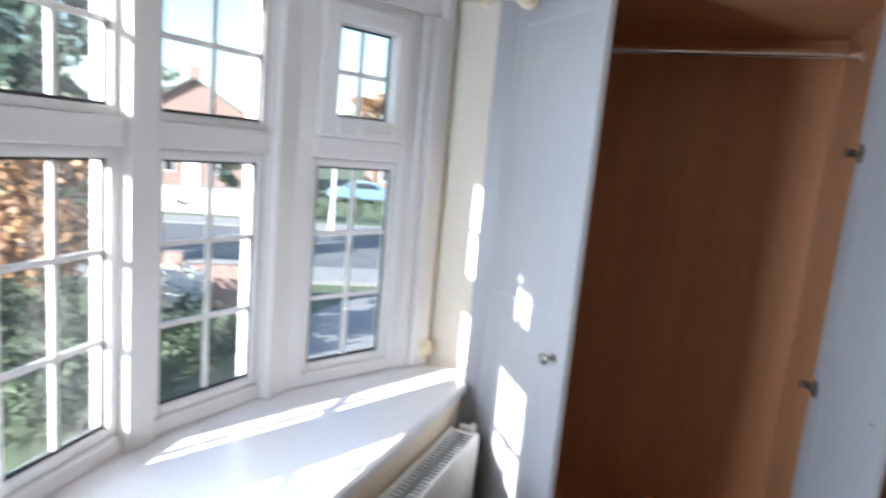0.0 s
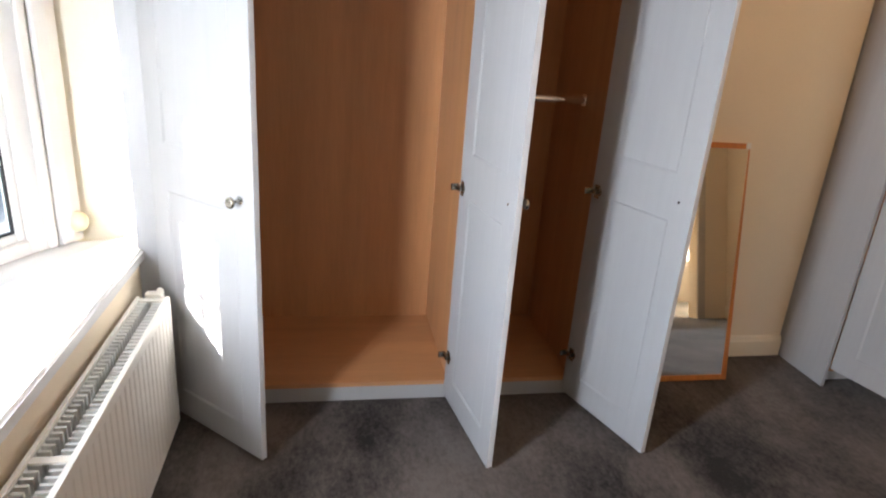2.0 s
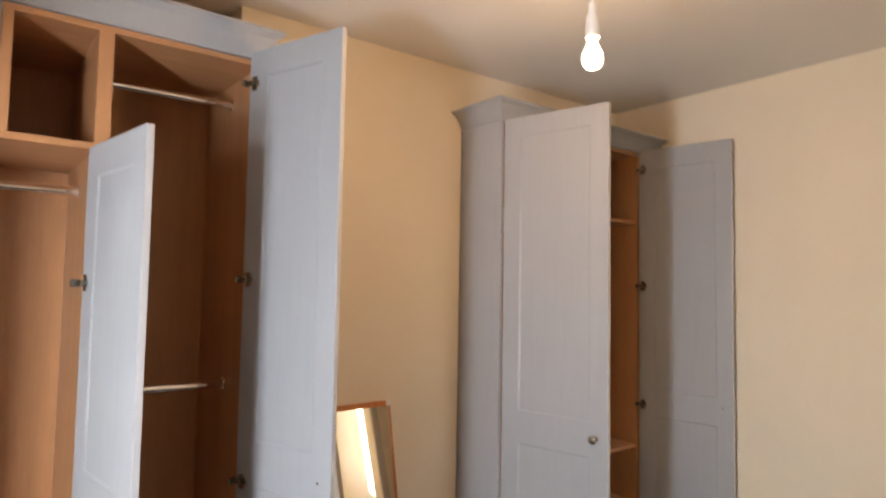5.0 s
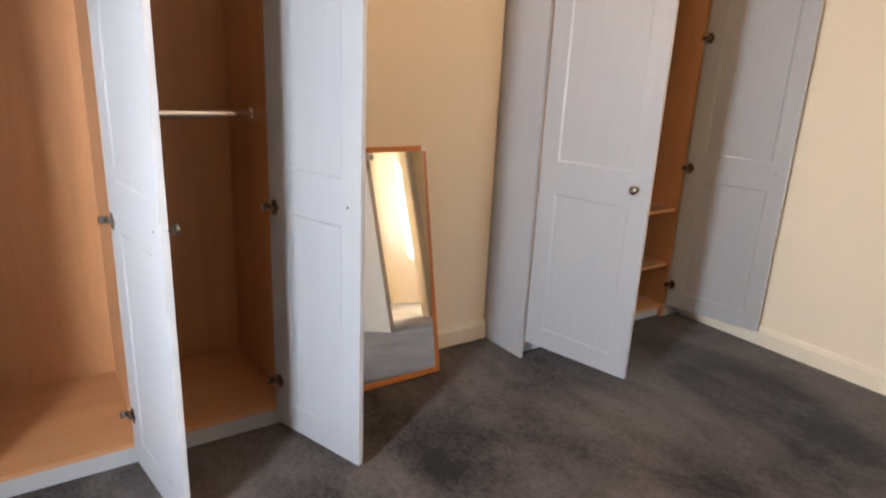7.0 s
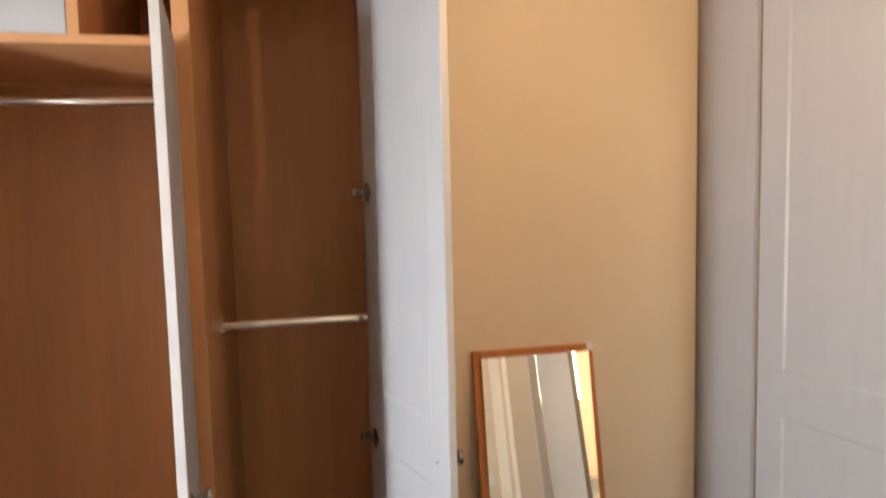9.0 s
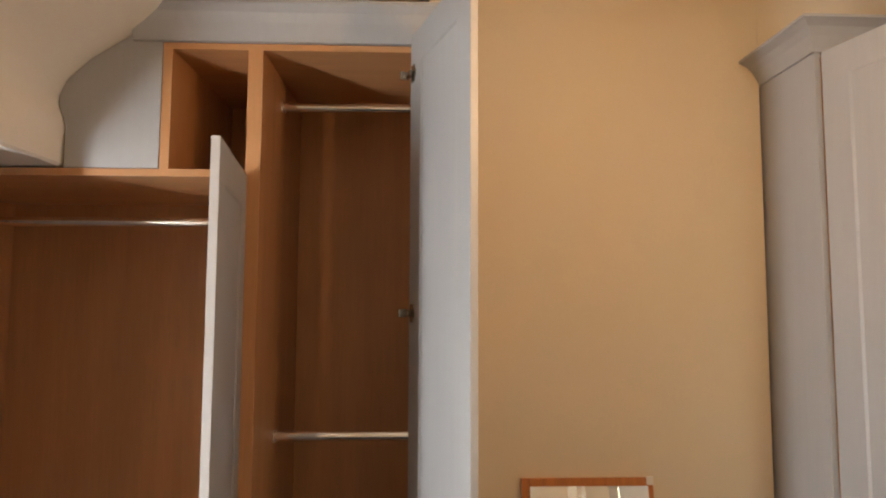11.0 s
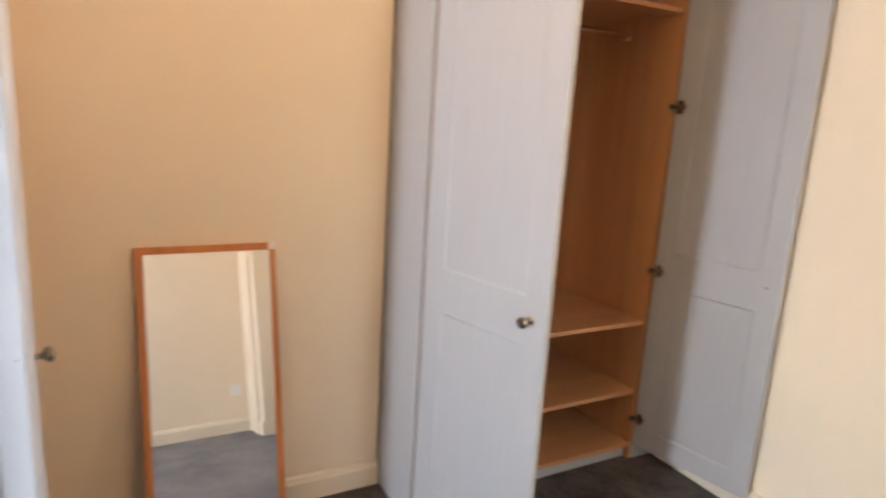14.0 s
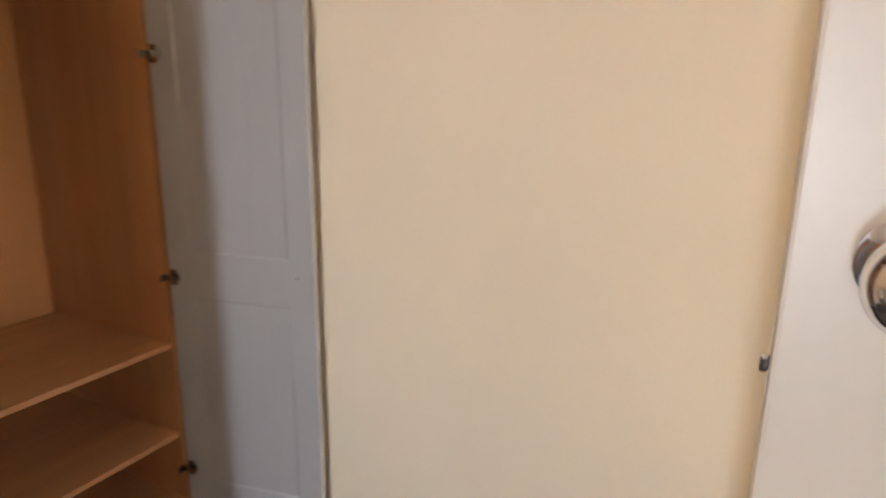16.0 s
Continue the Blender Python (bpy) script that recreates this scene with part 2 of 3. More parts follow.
setting("wall_east", boxes([((RIGHT, -2.49, 0), (RIGHT + 0.16, 0.68, CEIL))]), CREAM, "smooth pale cream painted bedroom wall", "wall")
setting("wall_west_reveal", boxes([((0.06, 0.13, -3.0), (0.43, 0.66, SOFFIT))], 0.006), CREAM_LIT, "cream painted side wall of the window recess", "wall")
setting("wall_west_far", boxes([((0.06, -2.95, -3.0), (0.43, -1.97, SOFFIT))], 0.006), CREAM_LIT, "cream painted wall at the far end of the window", "wall")
setting("wall_west_under_sill", boxes([((0.26, -1.97, 0), (0.43, 0.13, 0.592))]), CREAM, "cream painted wall under the window sill", "wall")
setting("wall_south", boxes([((0.43, -2.95, 0), (3.335, -2.80, CEIL))]), CREAM, "plain cream painted rear bedroom wall", "wall")
setting("wall_south_return", boxes([((3.25, -2.80, 0), (3.335, -2.37, CEIL))]), CREAM, "cream painted boxed-out wall beside the doorway", "wall")
DOOR_L, DOOR_R = 3.49, 4.25
setting("wall_doorway", boxes([((3.335, -2.49, 0), (DOOR_L, -2.37, CEIL)), ((DOOR_R, -2.49, 0), (RIGHT, -2.37, CEIL)), ((DOOR_L, -2.49, 2.03), (DOOR_R, -2.37, CEIL))]), CREAM, "cream painted wall round the bedroom doorway", "wall")

# landing beyond the doorway
setting("landing_floor", boxes([((3.2, -5.0, -0.2), (5.3, -3.4, 0.0))]), CARPET, "dark landing carpet outside the bedroom", "carpet")
setting("landing_wall_west", boxes([((3.22, -5.0, 0), (3.32, -2.49, CEIL))]), CREAM, "cream landing wall", "wall")
setting("landing_wall_south", boxes([((3.22, -5.12, 0), (3.5, -5.0, CEIL)), ((4.9, -5.12, 0), (5.3, -5.0, CEIL)), ((3.5, -5.12, 0), (4.9, -5.0, 0.9)), ((3.5, -5.12, 2.15), (4.9, -5.0, CEIL))]), CREAM, "cream landing wall with a window opening", "wall")
setting("landing_wall_east", boxes([((5.2, -5.0, 0), (5.3, -2.37, CEIL))]), CREAM, "cream landing wall in daylight", "wall")
setting("landing_wall_north", boxes([((RIGHT + 0.16, -2.49, 0), (5.2, -2.37, CEIL))]), CREAM, "cream landing wall", "wall")


def skirting(name, a, b, label):
    """A moulded skirting board from a to b on the floor, its face to the left of the way."""
    a, b = Vector((*a, 0)), Vector((*b, 0))
    prof = [(0, 0), (0.018, 0), (0.018, 0.078), (0.013, 0.088), (0.011, 0.096), (0.006, 0.102), (0, 0.104)]
    bm = prism(prof, "x", 0, (b - a).length)
    d = (b - a).normalized()
    m = Matrix(((d.x, -d.y, 0, a.x), (d.y, d.x, 0, a.y), (0, 0, 1, 0), (0, 0, 0, 1)))
    bmesh.ops.transform(bm, matrix=m, verts=bm.verts[:])
    bmesh.ops.recalc_face_normals(bm, faces=bm.faces[:])
    return setting(name, bm, TRIM, label, "skirting board")


skirting("baseboard", (3.252, BREAST), (2.10, BREAST), "cream gloss skirting board along the chimney breast")
skirting("baseboard", (RIGHT, -2.37), (RIGHT, -0.03), "white gloss skirting board along the plain wall")
skirting("baseboard", (0.45, -2.80), (3.25, -2.80), "cream skirting board along the rear wall")
skirting("baseboard", (3.25, -2.80), (3.25, -2.37), "cream skirting board on the boxed-out wall")


# ---- bow window ----
SILL_Z = 0.63
BOW = [(0.205, 0.06), (-0.05, -0.50), (-0.122, -0.96), (-0.05, -1.39), (0.205, -1.90)]


def bar(bm, m, u0, u1, v0, v1, z0, z1, bevel=0.0):
    tmp = bmesh.new()
    box(tmp, (u0, v0, z0), (u1, v1, z1), bevel)
    bmesh.ops.transform(tmp, matrix=m, verts=tmp.verts[:])
    me = bpy.data.meshes.new("t")
    tmp.to_mesh(me)
    tmp.free()
    bm.from_mesh(me)
    bpy.data.meshes.remove(me)


def window_section(number, a, b, vent, ends):
    """One flat section of the bow: a lower light of six panes and an upper one of four."""
    a, b = Vector((*a, 0)), Vector((*b, 0))
    d = (b - a).normalized()
    L = (b - a).length
    out = Vector((d.y, -d.x, 0))
    if out.x > 0:
        out = -out
    m = Matrix(((d.x, out.x, 0, a.x), (d.y, out.y, 0, a.y), (0, 0, 1, 0), (0, 0, 0, 1)))
    win = thing("window_%d" % number, Matrix(), "white-framed bow window section with slim glazing bars", "window", "bow window sections", "structure")
    (north, south), z0, zt0, zt1, z1 = ends, SILL_Z + 0.004, 1.405, 1.475, 1.925
    bm = bmesh.new()
    bar(bm, m, 0, north, 0, 0.07, z0, z1, 0.006)
    bar(bm, m, L - south, L, 0, 0.07, z0, z1, 0.006)
    bar(bm, m, north, L - south, 0, 0.07, z0, z0 + 0.045, 0.006)
    bar(bm, m, north, L - south, 0, 0.07, zt0, zt1, 0.006)
    bar(bm, m, north, L - south, 0, 0.07, z1 - 0.03, z1, 0.006)
    part("frame", bm, UPVC, win)
    bm = bmesh.new()
    bar(bm, m, -0.03, L + 0.03, -0.004, 0.09, z1, SOFFIT, 0.004)
    part("head_board", bm, UPVC, win)
    lights = [(north, L - south, z0 + 0.045, zt0, 3, 0.028), (north, L - south, zt1, z1 - 0.03, 2, 0.066 if vent else 0.022)]
    for k, (u0, u1, w0, w1, rows, sash) in enumerate(lights):
        bm = bmesh.new()
        lo, hi = (-0.024, 0.05) if (vent and k) else (0.014, 0.055)
        for q in ((u0, u0 + sash, w0, w1), (u1 - sash, u1, w0, w1), (u0 + sash, u1 - sash, w0, w0 + sash), (u0 + sash, u1 - sash, w1 - sash, w1)):
            bar(bm, m, q[0], q[1], lo, hi, q[2], q[3], 0.010)
        part("casement" if (vent and k) else "sash", bm, UPVC, win)
        g0, g1, h0, h1 = u0 + sash, u1 - sash, w0 + sash, w1 - sash
        bm = bmesh.new()
        for q in ((g0, g0 + 0.006, h0, h1), (g1 - 0.006, g1, h0, h1), (g0, g1, h0, h0 + 0.008), (g0, g1, h1 - 0.006, h1)):
            bar(bm, m, q[0], q[1], 0.026, 0.036, q[2], q[3])
        part("glazing_seal", bm, DARK, win)
        mid = (g0 + g1) / 2
        bm = bmesh.new()
        bar(bm, m, mid - 0.008, mid + 0.008, 0.027, 0.039, h0, h1, 0.003)
        part("glazing_bar", bm, UPVC, win)
        for r in range(1, rows):
            h = h0 + (h1 - h0) * r / rows
            bm = bmesh.new()
            bar(bm, m, g0, g1, 0.028, 0.038, h - 0.008, h + 0.008, 0.003)
            part("glazing_bar", bm, UPVC, win)
        for r in range(rows):
            for c in range(2):
                bm = bmesh.new()
                bar(bm, m, (g0, mid + 0.008)[c], (mid - 0.008, g1)[c], 0.031, 0.035, h0 + (h1 - h0) * r / rows + (0.008 if r else 0), h0 + (h1 - h0) * (r + 1) / rows - (0.008 if r < rows - 1 else 0))
                pane = part("pane", bm, GLASS, win)
                pane.visible_shadow = False
    if vent:
        outer = [(0.0, 0.05), (0.062, 0.095)] if north > south and number == 1 else [(L - 0.05, L), (L - 0.095, L - 0.062)]
        for (u0, u1), proud in zip(outer, (-0.024, -0.014)):
            bm = bmesh.new()
            bar(bm, m, u0, u1, proud, -0.0005, z0, z1, 0.006)
            part("jamb_moulding", bm, UPVC, win)
        bm = bmesh.new()
        bar(bm, m, L / 2 - 0.06, L / 2 + 0.02, -0.046, -0.032, zt1 + 0.016, zt1 + 0.030, 0.004)
        bar(bm, m, L / 2 + 0.02, L / 2 + 0.055, -0.056, -0.022, zt1 + 0.008, zt1 + 0.042, 0.008)
        part("window_stay", bm, WHITE_PLASTIC, win, "white stay and catch")
    return win


for n, (a, b) in enumerate(zip(BOW, BOW[1:])):
    window_section(n + 1, a, b, n in (0, 3), ((0.15, 0.11), (0.05, 0.05), (0.05, 0.05), (0.155, 0.12))[n])
for n, p in enumerate(BOW):
    bm = bmesh.new()
    if n in (0, 4):
        s = 1 if n == 0 else -1
        pts = [(p[0] - 0.06, p[1] - 0.03 * s), (p[0] + 0.02, p[1] - 0.012 * s), (p[0] + 0.03, p[1] + 0.03 * s), (p[0] + 0.005, 0.128 if s > 0 else -1.968), (p[0] - 0.14, 0.128 if s > 0 else -1.968)]
    else:
        pts = [(p[0] + 0.022 + 0.0 * k, p[1] + dy) for k, dy in ((0, -0.042), (0, 0.042))] + [(p[0] - 0.10, p[1] + 0.05), (p[0] - 0.10, p[1] - 0.05)]
    setting("window_mullion", prism(pts, "z", SILL_Z + 0.003, SOFFIT - 0.002), UPVC, "white painted window mullion post", "window post")

sill_pts = [(0.452, -1.94), (0.452, 0.085), (0.446, 0.105), (0.43, 0.112)] + [(0.43, 0.127)] + [(x - 0.02, min(y, 0.05) if k == 0 else y) for k, (x, y) in enumerate([(0.20, 0.127), *BOW[1:4], (0.20, -1.967)])] + [(0.43, -1.967)]
bm = prism(sill_pts, "z", SILL_Z - 0.036, SILL_Z)
bmesh.ops.bevel(bm, geom=[e for e in bm.edges if all(v.co.z > SILL_Z - 0.01 for v in e.verts)], offset=0.008, segments=3, affect="EDGES")
setting("window_sill", bm, SILL, "deep white gloss bow window sill board", "window sill", True)
apron = [(0.255, 0.127)] + [(x - 0.13, y) for x, y in BOW] + [(0.255, -1.967)]
setting("wall_bay_base", prism(apron, "z", -2.7, SILL_Z - 0.04), BRICK, "brick base wall under the bow window", "wall")


# ---- fitted wardrobes ----
def knob_mesh():
    return lathe([(0.011, 0), (0.012, 0.003), (0.006, 0.006), (0.006, 0.022), (0.010, 0.027), (0.0165, 0.033), (0.018, 0.038), (0.0165, 0.042), (0.013, 0.044), (0.012, 0.043), (0.004, 0.045)], steps=20)


def panel_door(name, parent, m, w, h, splits, front, hinges, knob_z, label="", t=0.02, lip=0.0):
    """A door leaf from its hinge edge along local x, with panels sunk in both faces. front: -1 or 1, the side of the knob in local y."""
    st, dep = 0.082, 0.0034
    bm = bmesh.new()
    zs = [0.0] + [z for s in splits for z in s] + [h]
    box(bm, (-lip, -t / 2, 0), (st, t / 2, h))
    box(bm, (w - st, -t / 2, 0), (w, t / 2, h))
    for z0, z1 in zip(zs[0::2], zs[1::2]):
        box(bm, (st, -t / 2, z0), (w - st, t / 2, z1))
    for z0, z1 in splits:
        e = 0.009
        for s in (-1, 1):
            y0, y1 = s * t / 2, s * (t / 2 - dep)
            a = [bm.verts.new(p) for p in ((st, y0, z0), (w - st, y0, z0), (w - st, y0, z1), (st, y0, z1))]
            b = [bm.verts.new(p) for p in ((st + e, y1, z0 + e), (w - st - e, y1, z0 + e), (w - st - e, y1, z1 - e), (st + e, y1, z1 - e))]
            for i in range(4):
                bm.faces.new((a[i], a[(i + 1) % 4], b[(i + 1) % 4], b[i]))
            bm.faces.new(b)
    bmesh.ops.remove_doubles(bm, verts=bm.verts[:], dist=0.0001)
    bmesh.ops.recalc_face_normals(bm, faces=bm.faces[:])
    door = part(name, bm, GREY, parent, label, m=m)
    part("edging", boxes([((w, -t / 2 + 0.001, 0.001), (w + 0.0012, t / 2 - 0.001, h - 0.001))]), EDGE, door, "pale edging strip")
    if knob_z:
        part("knob", knob_mesh(), NICKEL, door, "worn nickel round knob", True, Matrix.Translation((w - 0.055, front * t / 2, knob_z)) @ pose(0, 0, 0, 90 if front < 0 else -90))
    if knob_z:
        part("screw", lathe([(0.004, 0), (0.0035, 0.0015), (0.001, 0.002)], steps=10), STEEL, door, "screw head of the knob", m=Matrix.Translation((w - 0.055, -front * t / 2, knob_z)) @ pose(0, 0, 0, 90 if front > 0 else -90))
    for z in hinges:
        s = -front
        bm = bmesh.new()
        lathe([(0.0175, 0), (0.0175, 0.002)], Matrix.Translation((0.022, s * t / 2, z)) @ pose(0, 0, 0, -90 * s), 16, bm)
        box(bm, (0.004, s * t / 2, z - 0.026), (0.03, s * (t / 2 + 0.003), z + 0.026), 0.001)
        box(bm, (-0.012, s * (t / 2 + 0.003), z - 0.009), (0.024, s * (t / 2 + 0.016), z + 0.009), 0.003)
        box(bm, (-0.016, s * (t / 2 + 0.006), z - 0.012), (-0.006, s * (t / 2 + 0.034), z + 0.012), 0.003)
        part("hinge", bm, STEEL, door, "steel concealed hinge")
    return door


def hanging_rail(parent, x0, x1, y, z):
    bm = bmesh.new()
    m = Matrix.Translation((x0, y, z)) @ pose(0, 0, 0, 0, 90, 0)
    lathe([(0.0162, 0), (0.0162, x1 - x0)], m, 20, bm)
    r = part("hanging_rail", bm, CHROME, parent, "chrome hanging rail", True)
    for x, s in ((x0, 1), (x1, -1)):
        part("rail_socket", boxes([((x, y - 0.018, z - 0.02), (x + 0.006 * s, y + 0.018, z + 0.022)), ((x, y - 0.015, z - 0.016), (x + 0.014 * s, y + 0.015, z - 0.0125))]), CHROME, r)
    return r


def cornice(name, parent, x0, x1, y0, z0, z1, out, ends):
    """A crown moulding along the front, returned back along an open end where ends says how far."""
    h = z1 - z0
    prof = [(0, 0), (0.10, 0.0), (0.14, 0.10), (0.22, 0.22), (0.38, 0.48), (0.62, 0.72), (0.86, 0.84), (0.90, 0.86), (1.0, 0.90), (1.0, 1.0)]
    bm = bmesh.new()
    rows = []
    for o, q in prof:
        d, z = o * out, z0 + q * h
        pts = []
        if ends[0]:
            pts += [(x0 - d, y0 + ends[0], z), (x0 - d, y0 - d, z)]
        else:
            pts += [(x0, y0 - d, z)]
        if ends[1]:
            pts += [(x1 + d, y0 - d, z), (x1 + d, y0 + ends[1], z)]
        else:
            pts += [(x1, y0 - d, z)]
        rows.append([bm.verts.new(p) for p in pts])
    back = []
    for z in (z1, z0):
        pts = ([(x0 + 0.018, y0 + ends[0], z), (x0 + 0.018, y0 + 0.018, z)] if ends[0] else [(x0, y0 + 0.018, z)])
        pts += ([(x1 - 0.018, y0 + 0.018, z), (x1 - 0.018, y0 + ends[1], z)] if ends[1] else [(x1, y0 + 0.018, z)])
        back.append([bm.verts.new(p) for p in pts])
    rows += back
    rows.append(rows[0])
    for a, b in zip(rows, rows[1:]):
        for i in range(len(a) - 1):
            bm.faces.new((a[i], a[i + 1], b[i + 1], b[i]))
    bm.faces.new([r[0] for r in rows[:-1]])
    bm.faces.new([r[-1] for r in rows[:-1]])
    bmesh.ops.recalc_face_normals(bm, faces=bm.faces[:])
    return part(name, bm, GREY, parent, "grey moulded cornice")


AL, AP0, AP1, AR = 0.478, 1.538, 1.582, 2.078      # sides and partition of the wide wardrobe
DEP, BASE, SHELF, TOP = 0.60, 0.078, 1.998, 2.362
wide = thing("fitted_wardrobe", Matrix(), "tall grey fitted wardrobe with oak interior and open doors", "wardrobe")
part("plinth", boxes([((AL, 0.0, 0), (AR - 0.02, 0.018, BASE - 0.018))]), GREY, wide, "grey plinth board")
part("floor_board", boxes([((AL, 0.001, BASE - 0.018), (AP0, DEP, BASE)), ((AP1, 0.001, BASE - 0.018), (AR - 0.02, DEP, BASE))]), WOOD_FLAT, wide)
part("side_panel", boxes([((AL, 0.016, BASE), (AL + 0.02, DEP, SHELF - 0.024))]), WOOD, wide)
part("side_panel", boxes([((AR - 0.02, 0, 0.0), (AR, DEP, TOP + 0.02))], 0.001), WOOD, wide)
part("partition", boxes([((AP0, 0, BASE - 0.02), (AP1, DEP, TOP))], 0.001), WOOD, wide)
part("back_panel", boxes([((AL + 0.02, DEP - 0.008, BASE), (AP0, DEP, SHELF))]), WOOD, wide)
part("back_panel", boxes([((AP1, DEP - 0.008, BASE), (AR - 0.02, DEP, TOP))]), WOOD, wide)
part("back_panel", boxes([((1.314, DEP - 0.008, SHELF), (AP0, DEP, TOP))]), WOOD, wide)
part("shelf", boxes([((AL, -0.002, SHELF - 0.022), (AP0, DEP, SHELF))], 0.001), WOOD_FLAT, wide, "oak shelf over the wide bay")
part("cubby_side", boxes([((1.286, 0, SHELF), (1.314, DEP, TOP))], 0.001), WOOD, wide)
part("top_board", boxes([((1.286, 0, TOP), (AR - 0.02, DEP, TOP + 0.02))], 0.001), WOOD_FLAT, wide)
fill = [(1.012, SHELF + 0.002), (1.284, SHELF + 0.002), (1.284, 2.40), (1.19, 2.40), (1.171, 2.388), (1.077, 2.327), (1.010, 2.262), (0.990, 2.214), (0.990, 2.187), (1.003, 2.152), (1.012, 2.124)]
part("filler_panel", prism(fill, "y", 0.0, 0.018), GREY, wide, "grey filler panel scribed to the cove")
part("scribe_strip", boxes([((0.433, -0.0055, 0), (0.53, 0.014, 1.974))]), GREY, wide)
part("panel_foot", boxes([((AR - 0.022, -0.006, 0), (AR + 0.002, -0.0005, BASE + 0.02))], 0.001), EDGE, wide, "pale end-panel foot")
hanging_rail(wide, AL + 0.02, AP0, 0.28, 1.872)
hanging_rail(wide, AP1, AR - 0.02, 0.27, 2.272)
hanging_rail(wide, AP1, AR - 0.02, 0.254, 1.172)
cornice("cornice", wide, 1.20, AR, -0.006, 2.384, 2.492, 0.055, (0, 0.26))
LOW = [(0.10, 0.835), (0.985, 1.865)]
panel_door("door", wide, pose(0.506, -0.014, 0.02, 0, 0, -43.5), 0.492, 1.96, LOW, -1, (0.18, 0.86, 1.54, 1.8), 0.875, "grey panelled door standing half open")
panel_door("door", wide, pose(1.536, -0.014, 0.02, 0, 0, 180 + 98.6), 0.45, 1.96, LOW, 1, (0.18, 0.855, 1.538), 0.905, "grey panelled door standing wide open", lip=0.010)
panel_door("door", wide, pose(2.038, -0.014, 0.02, 0, 0, 180 + 109), 0.436, 2.385, [(0.10, 0.85), (1.0, 2.29)], 1, (0.18, 0.856, 1.558, 2.265), 0.915, "tall grey panelled door standing wide open", lip=0.010)

BL, BR = 3.258, 4.385
corner = thing("corner_wardrobe", Matrix(), "grey panelled corner wardrobe with cornice, oak shelves and both doors open", "wardrobe")
BTOP = 2.356
part("side_panel", boxes([((BL, -0.022, 0.0), (BL + 0.018, 0.66, BTOP + 0.02))], 0.001), GREY, corner, "grey outer side panel")
part("side_panel", boxes([((BL + 0.02, 0, 0.0), (BL + 0.038, 0.66, BTOP))], 0.001), WOOD, corner)
part("side_panel", boxes([((BR, 0, 0.0), (BR + 0.018, 0.66, BTOP))], 0.001), WOOD, corner)
part("filler_panel", boxes([((BR + 0.02, -0.004, 0.0), (RIGHT - 0.002, 0.016, BTOP + 0.02))], 0.001), GREY, corner, "grey filler strip against the wall")
part("plinth", boxes([((BL + 0.04, 0.03, 0), (BR, 0.048, 0.062))]), GREY, corner)
part("back_panel", boxes([((BL + 0.04, 0.652, 0.08), (BR, 0.66, BTOP))]), WOOD, corner)
for z in (0.08, 0.335, 0.662, 1.968, BTOP + 0.018):
    d = 0.0 if z in (0.08, BTOP + 0.018) else 0.012
    part("shelf", boxes([((BL + 0.04, d, z - 0.018), (BR, 0.65, z))], 0.001), WOOD_FLAT, corner)
hanging_rail(corner, BL + 0.04, BR, 0.30, 1.885)
cornice("cornice", corner, BL, RIGHT - 0.002, -0.024, BTOP + 0.02, 2.462, 0.078, (BREAST + 0.022, 0))
TALL = [(0.09, 0.755), (0.90, 2.19)]
panel_door("door", corner, pose(3.285, -0.034, 0.095, 0, 0, -76.5), 0.524, 2.278, TALL, -1, (0.12, 0.81, 1.49, 2.17), 0.835, "grey panelled door standing half open", lip=0.006)
panel_door("door", corner, pose(4.392, -0.02, 0.085, 0, 0, 180 + 101.5), 0.512, 2.302, TALL, 1, (0.13, 0.815, 1.498, 2.185), 0.85, "grey panelled door folded back to the wall")


# ---- leaning mirror ----
MW, MH = 0.437, 1.048
mirror = thing("leaning_mirror", Matrix.Translation((2.6125, 0.050, 0.004)) @ pose(0, 0, 0, -11.4), "rectangular mirror in orange pine frame leaning on the wall", "mirror")
fw, ft = 0.026, 0.02
part("frame_side", boxes([((-MW / 2, 0, 0), (-MW / 2 + fw, ft, MH))], 0.003), ORANGE, mirror)
part("frame_side", boxes([((MW / 2 - fw, 0, 0), (MW / 2, ft, MH))], 0.003), ORANGE, mirror)
part("frame_rail", boxes([((-MW / 2 + fw, 0, 0), (MW / 2 - fw, ft, fw))], 0.003), ORANGE, mirror)
part("frame_rail", boxes([((-MW / 2 + fw, 0, MH - fw), (MW / 2 - fw, ft, MH))], 0.003), ORANGE, mirror)
part("mirror_glass", boxes([((-MW / 2 + fw - 0.002, 0, fw - 0.002), (MW / 2 - fw + 0.002, 0.004, MH - fw + 0.002))]), MIRROR, mirror, "silvered mirror glass", m=pose(0, 0.003, 0, 1.3))
part("backing", boxes([((-MW / 2 + 0.01, 0.0125, 0.01), (MW / 2 - 0.01, 0.017, MH - 0.01))]), WOOD, mirror)
part("corner_clip", boxes([((MW / 2 - 0.022, -0.003, MH - 0.024), (MW / 2 + 0.002, 0.004, MH + 0.003))], 0.003), WHITE_PLASTIC, mirror, "chipped pale corner piece")


# ---- radiator ----
radiator = thing("radiator", Matrix(), "white double-panel convector radiator under the window sill", "radiator")
RX0, RX1, RY0, RY1, RZ0, RZ1 = 0.452, 0.556, -1.75, -0.135, 0.035, 0.512


